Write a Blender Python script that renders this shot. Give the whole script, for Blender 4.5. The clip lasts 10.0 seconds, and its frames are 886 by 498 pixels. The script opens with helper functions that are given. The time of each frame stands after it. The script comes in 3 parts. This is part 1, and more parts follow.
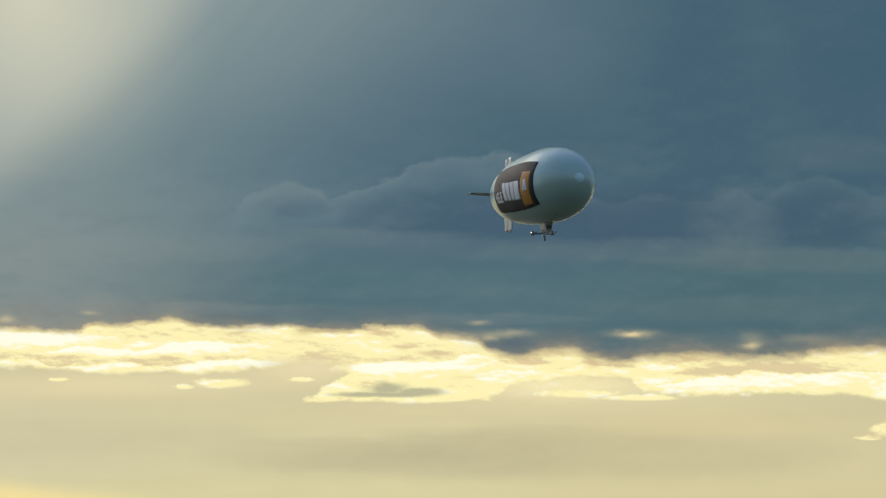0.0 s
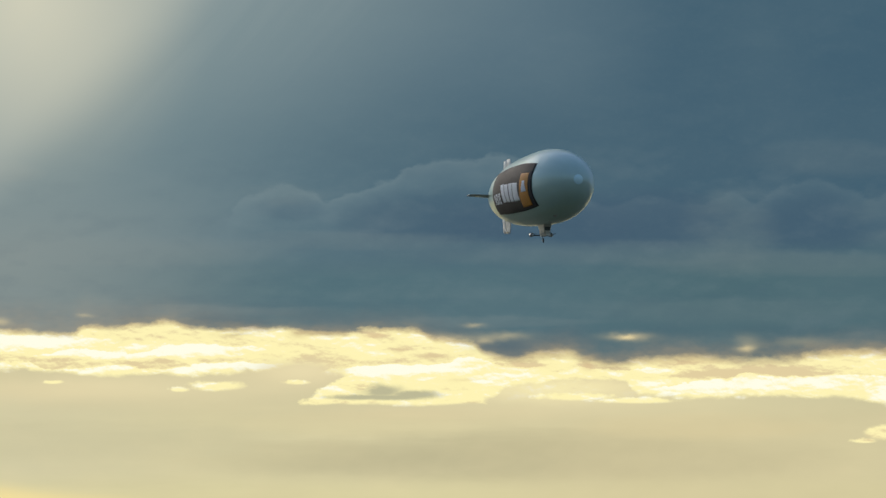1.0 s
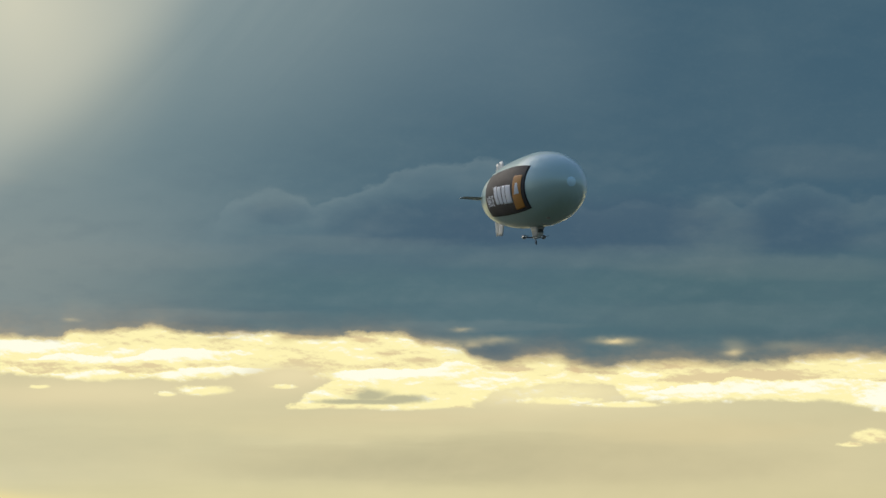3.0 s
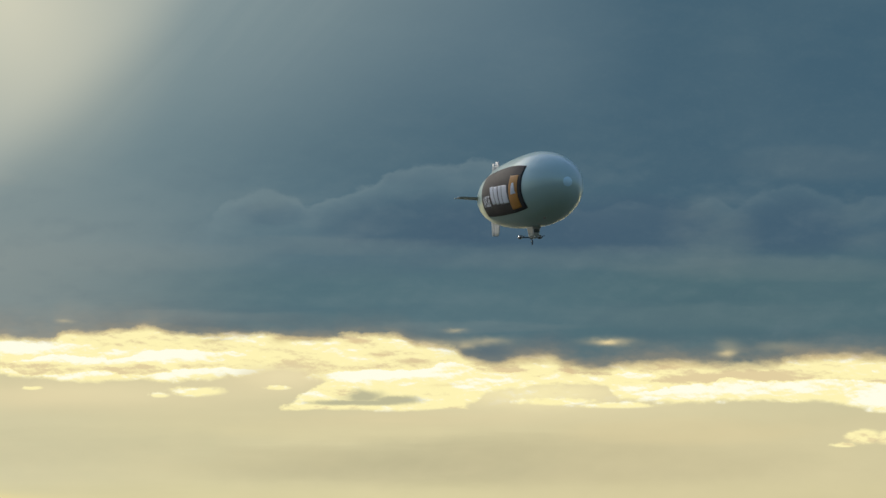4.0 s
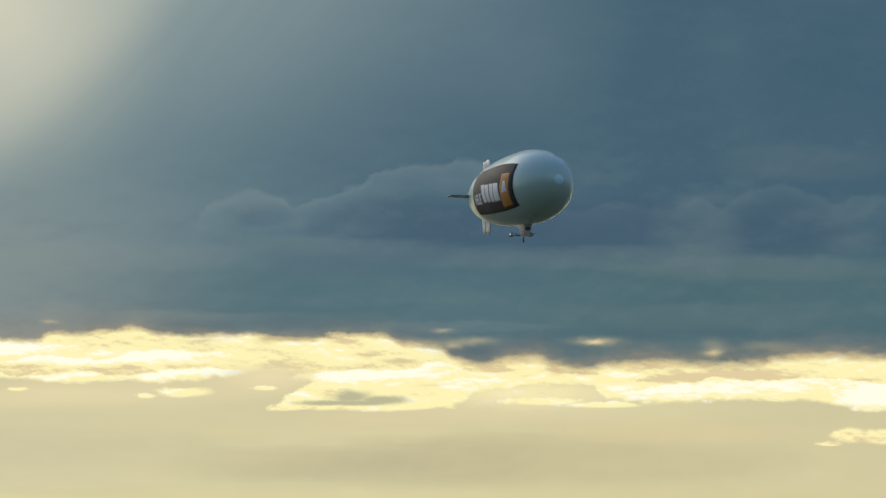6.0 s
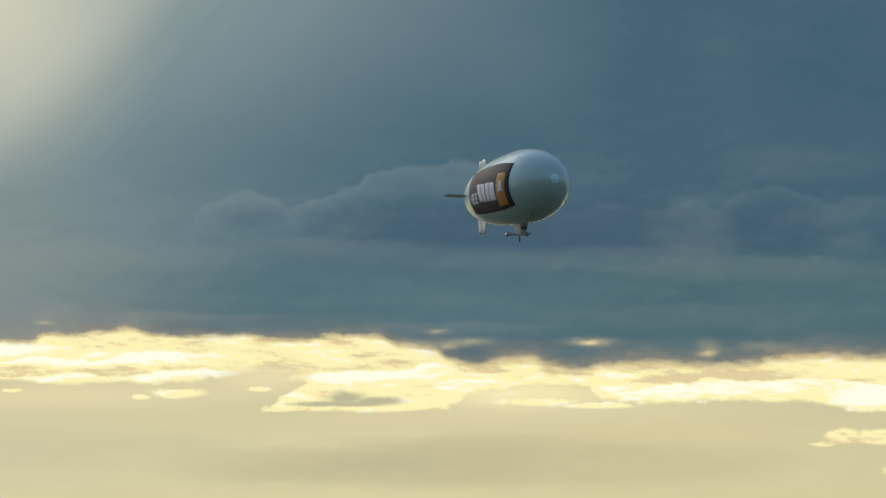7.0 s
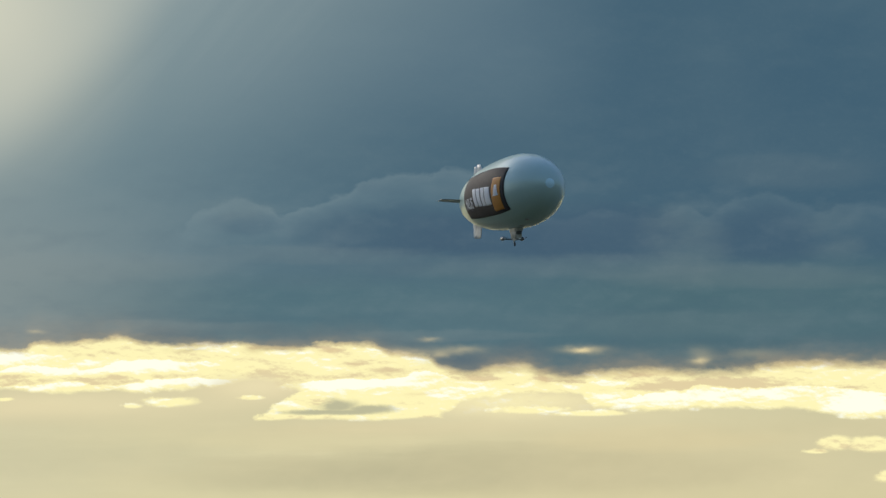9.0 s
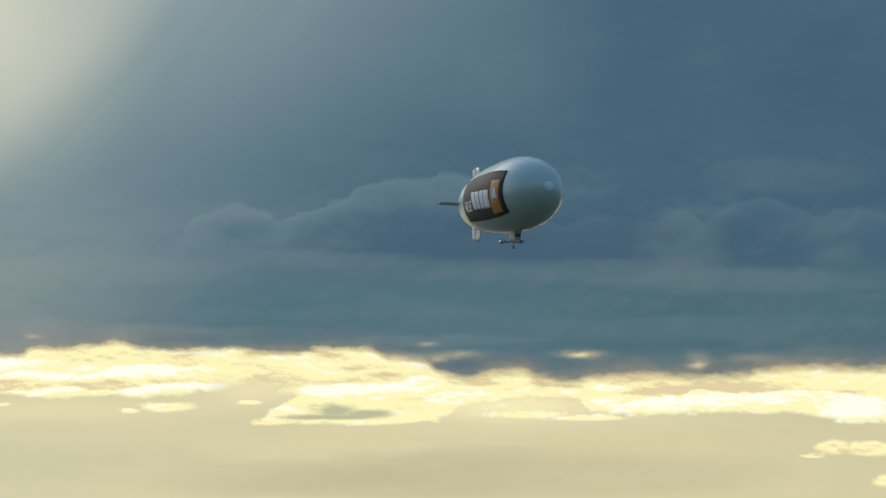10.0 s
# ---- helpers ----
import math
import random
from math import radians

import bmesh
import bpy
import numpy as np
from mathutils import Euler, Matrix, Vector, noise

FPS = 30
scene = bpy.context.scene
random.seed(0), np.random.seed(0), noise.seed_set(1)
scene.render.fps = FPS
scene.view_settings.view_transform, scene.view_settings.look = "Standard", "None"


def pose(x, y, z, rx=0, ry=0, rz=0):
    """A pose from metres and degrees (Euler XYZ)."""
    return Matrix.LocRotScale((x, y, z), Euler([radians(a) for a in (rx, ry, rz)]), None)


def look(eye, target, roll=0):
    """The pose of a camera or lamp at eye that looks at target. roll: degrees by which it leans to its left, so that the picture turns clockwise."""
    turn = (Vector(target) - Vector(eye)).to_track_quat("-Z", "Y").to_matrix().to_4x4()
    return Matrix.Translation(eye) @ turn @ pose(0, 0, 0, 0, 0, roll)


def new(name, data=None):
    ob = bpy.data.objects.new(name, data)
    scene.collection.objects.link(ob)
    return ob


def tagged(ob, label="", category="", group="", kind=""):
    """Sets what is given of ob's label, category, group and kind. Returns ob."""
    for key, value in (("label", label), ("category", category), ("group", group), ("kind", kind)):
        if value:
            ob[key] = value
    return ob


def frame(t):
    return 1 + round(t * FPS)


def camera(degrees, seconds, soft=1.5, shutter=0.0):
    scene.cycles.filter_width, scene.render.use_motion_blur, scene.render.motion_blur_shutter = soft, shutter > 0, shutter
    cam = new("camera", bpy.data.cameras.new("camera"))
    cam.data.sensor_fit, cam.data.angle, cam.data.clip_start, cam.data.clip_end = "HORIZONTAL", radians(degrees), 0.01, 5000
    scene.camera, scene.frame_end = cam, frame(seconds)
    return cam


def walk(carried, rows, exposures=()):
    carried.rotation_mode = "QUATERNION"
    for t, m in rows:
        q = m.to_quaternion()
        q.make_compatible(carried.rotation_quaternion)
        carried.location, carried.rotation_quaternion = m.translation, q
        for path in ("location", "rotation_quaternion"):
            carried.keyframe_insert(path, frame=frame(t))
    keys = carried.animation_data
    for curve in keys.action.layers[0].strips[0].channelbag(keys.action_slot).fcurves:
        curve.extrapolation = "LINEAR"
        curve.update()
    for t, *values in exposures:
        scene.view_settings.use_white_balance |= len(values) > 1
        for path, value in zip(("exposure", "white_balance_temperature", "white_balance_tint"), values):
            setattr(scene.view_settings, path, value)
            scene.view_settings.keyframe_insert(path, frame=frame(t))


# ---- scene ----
# ---- camera ----
cam = camera(40.0, 10.0)
walk(cam, [
    (0, pose(0.5340, 0.1888, 1.9469, 101.999, 0.056, 0.001)),
    (0.5, pose(0.4653, 0.1688, 1.9168, 102.067, 0.053, -0.092)),
    (1, pose(0.4072, 0.1503, 1.8909, 102.127, 0.060, -0.222)),
    (1.5, pose(0.3557, 0.1322, 1.8667, 102.183, 0.075, -0.363)),
    (2, pose(0.3069, 0.1141, 1.8419, 102.237, 0.098, -0.504)),
    (2.5, pose(0.2577, 0.0959, 1.8169, 102.286, 0.128, -0.644)),
    (4, pose(0.0997, 0.0393, 1.7464, 102.370, 0.249, -1.080)),
    (4.5, pose(0.0485, 0.0197, 1.7239, 102.374, 0.296, -1.232)),
    (5, pose(0.0000, 0.0000, 1.7000, 102.371, 0.346, -1.385)),
    (5.5, pose(-0.0428, -0.0200, 1.6747, 102.365, 0.397, -1.533)),
    (7, pose(-0.1343, -0.0793, 1.5800, 102.407, 0.547, -1.905)),
    (7.5, pose(-0.1594, -0.0980, 1.5431, 102.463, 0.594, -2.001)),
    (8, pose(-0.1863, -0.1163, 1.5060, 102.545, 0.636, -2.086)),
    (8.5, pose(-0.2180, -0.1337, 1.4689, 102.652, 0.675, -2.164)),
    (9, pose(-0.2537, -0.1510, 1.4325, 102.775, 0.708, -2.237)),
    (9.5, pose(-0.2896, -0.1685, 1.3954, 102.898, 0.735, -2.303)),
    (10, pose(-0.3122, -0.1877, 1.3535, 102.995, 0.755, -2.347)),
], exposures=[(0.0, 0.0, 6500, 10), (7.5, 0.01, 6490, 10), (8.5, 0.02, 6420, 10), (10.0, 0.05, 6250, 10)])

# ---- light: broken evening cloud, the sun veiled high behind it ----
SUN_EL, SUN_AZ = radians(30), radians(-31)
world = bpy.data.worlds.new("evening_sky")
scene.world = world
world.use_nodes = True
wn = world.node_tree
sky = wn.nodes.new("ShaderNodeTexSky")
sky.sky_type, sky.sun_disc = "NISHITA", False
sky.sun_elevation, sky.sun_rotation = SUN_EL, SUN_AZ
sky.air_density, sky.dust_density, sky.ozone_density = 1.0, 2.0, 1.6
wn.nodes["Background"].inputs["Strength"].default_value = 0.175
# added gradient: sky light dimmed towards the skyline, to darken the hull's lower half
sky_way, sky_up, sky_fade, sky_scaled = (wn.nodes.new("ShaderNode" + k) for k in ("TexCoord", "SeparateXYZ", "MapRange", "VectorMath"))
wn.links.new(sky_way.outputs["Generated"], sky_up.inputs[0])
wn.links.new(sky_up.outputs[2], sky_fade.inputs[0])
sky_fade.inputs[3].default_value, sky_fade.inputs[4].default_value = 0.45, 1.35
sky_scaled.operation = "SCALE"
wn.links.new(sky.outputs["Color"], sky_scaled.inputs[0])
wn.links.new(sky_fade.outputs[0], sky_scaled.inputs["Scale"])
wn.links.new(sky_scaled.outputs[0], wn.nodes["Background"].inputs["Color"])

sun_data = bpy.data.lights.new("sun", "SUN")
sun_data.energy, sun_data.angle, sun_data.color = 2.8, radians(10), (1.0, 0.88, 0.72)
sun = new("sun", sun_data)
sun_way = Vector((math.sin(SUN_AZ) * math.cos(SUN_EL), math.cos(SUN_AZ) * math.cos(SUN_EL), math.sin(SUN_EL)))
sun.matrix_world = look(sun_way * 60, (0, 0, 0))


# ---- node arithmetic ----
def lin(r, g, b):
    """Linear colour from 0-255 display values."""
    def one(c):
        c /= 255
        return c / 12.92 if c <= 0.04045 else ((c + 0.055) / 1.055) ** 2.4
    return (one(r), one(g), one(b), 1.0)


class Val:
    """A number in a node tree, with arithmetic."""

    def __init__(self, tree, socket):
        self.tree, self.socket = tree, socket

    def op(self, kind, other=None, third=None, clamp=False):
        n = self.tree.nodes.new("ShaderNodeMath")
        n.operation, n.use_clamp = kind, clamp
        for i, v in enumerate((self, other, third)):
            if isinstance(v, Val):
                self.tree.links.new(v.socket, n.inputs[i])
            elif v is not None:
                n.inputs[i].default_value = v
        return Val(self.tree, n.outputs[0])

    def __add__(self, o): return self.op("ADD", o)
    def __sub__(self, o): return self.op("SUBTRACT", o)
    def __mul__(self, o): return self.op("MULTIPLY", o)
    def __truediv__(self, o): return self.op("DIVIDE", o)
    def max(self, o): return self.op("MAXIMUM", o)
    def min(self, o): return self.op("MINIMUM", o)
    def clamp(self): return self.op("ADD", 0.0, clamp=True)
    def inv(self): return (self * -1.0) + 1.0

    def step(self, lo, hi):
        """0 at lo, 1 at hi, smooth between; lo may be above hi."""
        n = self.tree.nodes.new("ShaderNodeMapRange")
        n.interpolation_type = "SMOOTHSTEP"
        flip = not isinstance(lo, Val) and not isinstance(hi, Val) and lo > hi
        if flip:
            lo, hi = hi, lo
        for i, v in ((0, self), (1, lo), (2, hi)):
            if isinstance(v, Val):
                self.tree.links.new(v.socket, n.inputs[i])
            else:
                n.inputs[i].default_value = v
        n.inputs[3].default_value, n.inputs[4].default_value = (1.0, 0.0) if flip else (0.0, 1.0)
        return Val(self.tree, n.outputs[0])


def vec(x, y, z):
    n = x.tree.nodes.new("ShaderNodeCombineXYZ")
    for i, v in enumerate((x, y, z)):
        if isinstance(v, Val):
            x.tree.links.new(v.socket, n.inputs[i])
        else:
            n.inputs[i].default_value = v
    return n.outputs[0]


def cloud_noise(x, y, seed, scale, detail=5.0, rough=0.55):
    """Fractal noise about 0, mostly within -0.5 to 0.5."""
    n = x.tree.nodes.new("ShaderNodeTexNoise")
    n.inputs["Scale"].default_value, n.inputs["Detail"].default_value, n.inputs["Roughness"].default_value = scale, detail, rough
    x.tree.links.new(vec(x, y, seed), n.inputs["Vector"])
    return Val(x.tree, n.outputs[0]) - 0.5


def profile(x, stops, lo, hi, ease="EASE"):
    """A height over x by (x, height) stops."""
    n = x.tree.nodes.new("ShaderNodeValToRGB")
    x0, x1 = stops[0][0], stops[-1][0]
    ramp = n.color_ramp
    ramp.interpolation = ease
    for i, (px, h) in enumerate(stops):
        e = ramp.elements[i] if i < 1 else ramp.elements[-1] if i == len(stops) - 1 else ramp.elements.new((px - x0) / (x1 - x0))
        e.position = (px - x0) / (x1 - x0)
        v = (h - lo) / (hi - lo)
        e.color = (v, v, v, 1)
    fac = (x - x0) / (x1 - x0)
    x.tree.links.new(fac.socket, n.inputs[0])
    return Val(x.tree, n.outputs[0]) * (hi - lo) + lo


def mix(tree, fac, a, b):
    n = tree.nodes.new("ShaderNodeMix")
    n.data_type = "RGBA"
    for i, v in ((0, fac), (6, a), (7, b)):
        if isinstance(v, Val):
            tree.links.new(v.socket, n.inputs[i])
        elif isinstance(v, (tuple, float)):
            n.inputs[i].default_value = v
        else:
            tree.links.new(v, n.inputs[i])
    return n.outputs[2]


PAIRS = {}


def spot(x, y, cx, cy, rx, ry, rule="DOT_PRODUCT"):
    """Squared distance (or distance) from a centre, in radii."""
    tree = x.tree
    pair = (x.socket.node.name, y.socket.node.name)
    if pair not in PAIRS:
        PAIRS[pair] = vec(x, y, 0.0)
    m, d = tree.nodes.new("ShaderNodeVectorMath"), tree.nodes.new("ShaderNodeVectorMath")
    m.operation, d.operation = "MULTIPLY_ADD", rule
    m.inputs[1].default_value, m.inputs[2].default_value = (1 / rx, 1 / ry, 0), (-cx / rx, -cy / ry, 0)
    tree.links.new(PAIRS[pair], m.inputs[0])
    tree.links.new(m.outputs[0], d.inputs[0])
    if rule == "DOT_PRODUCT":
        tree.links.new(m.outputs[0], d.inputs[1])
    return Val(tree, d.outputs["Value"])


def bloom(x, y, cx, cy, rx, ry):
    """A bell-shaped spot."""
    r = spot(x, y, cx, cy, rx, ry)
    n = r.tree.nodes.new("ShaderNodeMath")
    n.operation = "POWER"
    n.inputs[0].default_value = 1 / math.e
    r.tree.links.new(r.socket, n.inputs[1])
    return Val(r.tree, n.outputs[0])


def puff(x, y, cx, cy, rx, ry, soft=0.5):
    """1 inside an ellipse, falling to 0 at its rim."""
    return spot(x, y, cx, cy, rx, ry).step(1.0 + soft, max(0.0, 1.0 - soft))


# ---- the evening sky: a far backdrop ----
# Its chart runs x to the right and y down, in steps of about 2.7 degrees.
def sky_material():
    mat = bpy.data.materials.new("evening_cloud")
    mat.use_nodes = True
    tr = mat.node_tree
    tr.nodes.remove(tr.nodes["Principled BSDF"])
    coord = tr.nodes.new("ShaderNodeTexCoord")
    sep = tr.nodes.new("ShaderNodeSeparateXYZ")
    tr.links.new(coord.outputs["Object"], sep.inputs[0])
    X, Y, Z = (Val(tr, s) for s in sep.outputs)
    depth = (Z * -1.0).max(200.0)
    x = X / depth * 21.54 + 7.84
    y = Y / depth * -21.54 + 4.41

    # billows at several sizes, flattened by distance
    n_wide = cloud_noise(x * 0.35, y * 0.6, 21.0, 0.9, 4)
    n_mid = cloud_noise(x * 0.6, y * 1.1, 11.9, 1.5, 5, 0.5)
    n_alt = cloud_noise(x * 0.6, y * 1.1, 31.4, 1.7, 5, 0.5)
    n_fine = cloud_noise(x * 0.75, y * 1.4, 7.7, 4.2, 5, 0.5)
    n_tiny = cloud_noise(x * 0.8, y * 1.3, 17.3, 12.0, 4, 0.55)
    streak = cloud_noise(x * 0.20 + n_mid * 0.1, y * 1.9, 5.3, 2.0, 8, 0.58)
    wx = x + n_alt * 0.35 + n_fine * 0.18
    wy = y + n_mid * 0.12 + n_fine * 0.09
    # relief: the same billows lit from above
    rx_, ry_ = x + n_fine * 0.10, y + n_alt * 0.10
    bil = cloud_noise(rx_ * 0.62, ry_ * 1.55, 3.3, 1.9, 5, 0.48)
    bil_up = cloud_noise(rx_ * 0.62 + 0.02, (ry_ - 0.07) * 1.55, 3.3, 1.9, 5, 0.48)
    relief = bil - bil_up
    big = cloud_noise(x * 0.55 + n_mid * 0.2, y * 0.95 + n_alt * 0.1, 13.1, 0.95, 5, 0.5)
    big_up = cloud_noise((x - 0.06) * 0.55 + n_mid * 0.2, (y - 0.14) * 0.95 + n_alt * 0.1, 13.1, 0.95, 5, 0.5)
    relief_big = big - big_up
    qx, qy = x + n_fine * 0.16, y + n_fine * 0.07
    curl = cloud_noise(qx * 0.8, qy * 1.9, 51.0, 5.2, 5, 0.55)
    curl_up = cloud_noise(qx * 0.8 + 0.012, (qy - 0.03) * 1.9, 51.0, 5.2, 5, 0.55)
    curls = curl - curl_up

    cx_, cy_ = x + n_fine * 0.22 + n_tiny * 0.08, y + n_fine * 0.06 + n_tiny * 0.025
    ragged = n_tiny * 0.6 + n_fine * 1.2 + 1.0

    smooth_rim = n_fine * 0.7 + bil * 0.3 + 1.0

    def cloudlet(cx, cy, rx, ry, soft=0.35, rim=ragged):
        """A ragged cloudlet."""
        return (rim - spot(cx_, cy_, cx, cy, rx, ry, "LENGTH")).step(-0.15, 0.15 + soft)

    # low hazy cream sky
    low = mix(tr, y.step(6.6, 7.6), lin(208, 199, 160), lin(214, 206, 164))
    low = mix(tr, x.step(4.0, 0.0) * y.step(6.6, 7.0) * 0.5, low, lin(208, 203, 169))
    low = mix(tr, puff(wx, wy + streak * 0.5, 9.4, 8.05, 4.8, 0.42, 1.0) * 0.66, low, lin(176, 169, 135))
    low = mix(tr, puff(wx, wy + streak * 0.4, 1.2, 7.75, 3.5, 0.3, 1.0) * 0.4, low, lin(196, 191, 156))
    low = mix(tr, puff(wx, wy, 12.6, 7.5, 1.9, 0.22, 1.0) * 0.55, low, lin(225, 206, 156))
    low = mix(tr, puff(wx, wy, 14.6, 7.2, 1.6, 0.25, 1.0) * 0.45, low, lin(196, 192, 153))
    low = mix(tr, puff(wx, wy, 6.6, 7.45, 2.2, 0.2, 1.0) * 0.35, low, lin(224, 211, 164))
    for cx, cy, rx, ry, a in ((5.5, 6.45, 1.1, 0.28, 0.9), (10.1, 6.82, 1.3, 0.20, 0.8), (1.0, 6.85, 2.2, 0.22, 0.5), (8.0, 7.25, 2.5, 0.15, 0.4)):
        low = mix(tr, bloom(wx, wy, cx, cy, rx, ry) * a, low, lin(227, 209, 165))
    low = mix(tr, y.step(8.2, 8.8) * 0.8, low, lin(220, 212, 162))
    low = mix(tr, (y + x * -0.13 + streak * 0.3).step(8.35, 8.75), low, lin(249, 228, 158))
    low = mix(tr, (streak * 1.3 + 0.32).clamp() * 0.34, low, lin(190, 182, 145))
    low = mix(tr, x.step(7.0, 12.0) * y.step(6.9, 7.4) * 0.5, low, lin(208, 196, 154))
    low = mix(tr, (relief_big * 2.2 + 0.1).clamp() * 0.25, low, lin(228, 217, 172))

    low = mix(tr, (n_alt * 1.3 + n_fine * 0.3 + 0.25).clamp() * 0.30, low, lin(226, 212, 168))
    low = mix(tr, (n_mid * -1.4 + 0.2).clamp() * 0.22, low, lin(194, 188, 152))

    # creamier haze just under the sunlit strip
    for cx, cy, rx, ry, a in ((10.0, 6.82, 1.5, 0.22, 0.95), (9.9, 7.0, 2.2, 0.3, 0.35), (2.4, 6.78, 3.0, 0.28, 0.5), (5.4, 6.5, 0.9, 0.25, 0.7), (13.5, 7.15, 2.5, 0.3, 0.15)):
        low = mix(tr, bloom(wx, wy, cx, cy, rx, ry) * a, low, lin(236, 223, 178))

    # sunlit strip of broken cloud under the bank
    strip_low = profile(x + n_fine * 0.2 + n_alt * 0.15, [(-0.5, 6.43), (0.5, 6.46), (0.8, 6.54), (2.0, 6.58), (3.2, 6.59), (4.1, 6.58), (4.5, 6.50), (5.0, 6.47),
                             (5.5, 6.50), (5.9, 6.56), (6.3, 6.64), (6.8, 6.72), (7.8, 6.85), (8.3, 7.00), (8.8, 6.98), (9.05, 6.80), (9.5, 6.76), (10.0, 6.68), (10.6, 6.66),
                             (11.1, 6.70), (11.4, 6.92), (12.2, 6.99), (13.2, 6.96), (14.8, 6.98), (15.7, 7.06), (16.0, 7.16), (17.0, 7.16)], 6.0, 8.0)
    sy = y + n_fine * 0.08 + n_mid * 0.05 + n_tiny * 0.04
    strip = ((strip_low - sy) * 6.0 + bil * 1.2 + curl * 0.8 + n_fine * 0.9 + n_tiny * 0.5).step(-0.30, 0.34)
    thin = bloom(wx, wy, 5.35, 6.50, 0.62, 0.17) + bloom(wx, wy, 4.8, 6.75, 0.4, 0.2)
    strip = strip * ((thin * -1.5) + 1.15 + n_fine * 0.6 + bil * 0.8).clamp()
    wedge = ((sy + wx * 0.62 - 10.40) * 7.0).min((sy * -1.0 + 7.11 + bil * 0.08) * 8.0).min((wx * -1.0 + 8.7) * 3.0)
    strip = strip.max((wedge + bil * 0.9 + n_fine * 0.7 + n_tiny * 0.5).step(-0.18, 0.30))
    hole = cloudlet(6.88, 6.87, 0.46, 0.16, 0.6, smooth_rim)
    for cx, cy, rx, ry in ((7.40, 6.93, 0.60, 0.10), (6.45, 6.98, 0.62, 0.055), (7.0, 6.98, 0.85, 0.06)):
        hole = hole.max(cloudlet(cx, cy, rx, ry, 0.5, smooth_rim))
    bits = [(5.35, 6.71, 0.24, 0.036), (3.95, 6.77, 0.46, 0.085), (3.27, 6.83, 0.18, 0.045), (1.03, 6.70, 0.2, 0.035), (10.25, 6.96, 0.8, 0.07),
            (11.35, 7.03, 0.8, 0.055), (15.4, 7.75, 0.22, 0.04), (16.8, 8.22, 0.35, 0.1)]
    for cx, cy, rx, ry in bits:
        strip = strip.max(cloudlet(cx, cy, rx * 1.05, ry * 1.15))
    strip = strip.max(bloom(wx, wy, 10.0, 6.80, 1.2, 0.20) * (bil * 1.2 + curl + 0.9).clamp() * 0.55)
    for cx, cy, rx, ry in ((15.75, 7.60, 0.34, 0.14), (16.4, 7.63, 0.60, 0.15)):
        strip = strip.max(cloudlet(cx, cy, rx, ry, 0.3, smooth_rim))
    tone = bil * 1.0 + relief * 2.2 + curls * 1.3 + curl * 0.45 + n_fine * 0.3 + streak * 0.6 + 0.72
    crest_x, crest_y = x + n_fine * 0.15, sy + bil * 0.10 + n_tiny * 0.03
    # stacked rolls: a bright crest with a duller trough above it
    for stops, depth_, gain in (([(11.6, 6.80), (12.5, 6.68), (13.0, 6.64), (13.3, 6.54), (13.6, 6.60), (14.3, 6.59), (15.0, 6.57), (15.7, 6.62), (17.0, 6.75)], 0.12, 0.55),
                                ([(-0.5, 6.36), (0.6, 6.33), (0.9, 6.45), (1.6, 6.46), (2.2, 6.40), (2.7, 6.46), (3.3, 6.44), (3.7, 6.36), (4.4, 6.34), (5.0, 6.40)], 0.09, 0.55),
                                ([(0.4, 6.22), (1.0, 6.20), (1.4, 6.10), (2.0, 6.15), (2.5, 6.20), (3.0, 6.06), (3.6, 6.02), (4.4, 6.06), (5.0, 6.12)], 0.08, 0.40),
                                ([(5.3, 6.72), (6.0, 6.46), (6.6, 6.42), (7.1, 6.38), (7.8, 6.40), (8.4, 6.28), (9.2, 6.44), (9.9, 6.40)], 0.10, 0.50),
                                ([(9.6, 6.60), (10.4, 6.44), (11.2, 6.50), (11.8, 6.45), (12.4, 6.52)], 0.08, 0.4)):
        crest = crest_y - profile(crest_x, stops, 5.5, 7.5)
        inside = x.step(stops[0][0], stops[0][0] + 0.4) * x.step(stops[-1][0], stops[-1][0] - 0.5)
        tone = tone + (crest.step(-0.015, 0.025) * crest.step(depth_ * 2.4, 0.0) - crest.step(-depth_ * 1.6, -0.01) * crest.step(0.02, -0.005) * 1.1) * inside * gain * 0.8
    duns = [(0.45, 6.24, 0.6, 0.07), (2.3, 6.34, 1.1, 0.05), (5.7, 6.34, 0.9, 0.13), (6.65, 5.88, 0.35, 0.09), (5.35, 5.88, 0.2, 0.06), (7.15, 6.14, 0.2, 0.05),
            (7.85, 6.25, 0.32, 0.06), (13.6, 6.47, 0.95, 0.09), (12.6, 6.55, 0.6, 0.07), (9.4, 6.42, 0.5, 0.05), (10.55, 6.42, 0.2, 0.08),
            (4.2, 5.9, 0.35, 0.05), (8.3, 6.66, 0.3, 0.04), (12.2, 6.38, 0.4, 0.05), (1.2, 6.28, 0.3, 0.05), (12.75, 6.57, 0.55, 0.09), (13.9, 6.48, 0.6, 0.08), (15.9, 7.66, 0.9, 0.22)]
    for cx, cy, rx, ry in duns:
        tone = tone - bloom(wx, wy, cx, cy, rx, ry) * 0.55
    for cx, cy, rx, ry in ((3.6, 6.15, 1.1, 0.13), (0.6, 6.05, 1.3, 0.2), (1.9, 6.2, 0.6, 0.1), (0.4, 5.95, 0.9, 0.08), (7.4, 6.5, 1.3, 0.12), (13.9, 6.8, 1.9, 0.13), (4.1, 6.43, 0.9, 0.07), (9.2, 6.65, 0.8, 0.08), (16.4, 6.95, 0.6, 0.15), (11.7, 6.7, 0.5, 0.06)):
        tone = tone + bloom(wx, wy, cx, cy, rx, ry) * 0.5
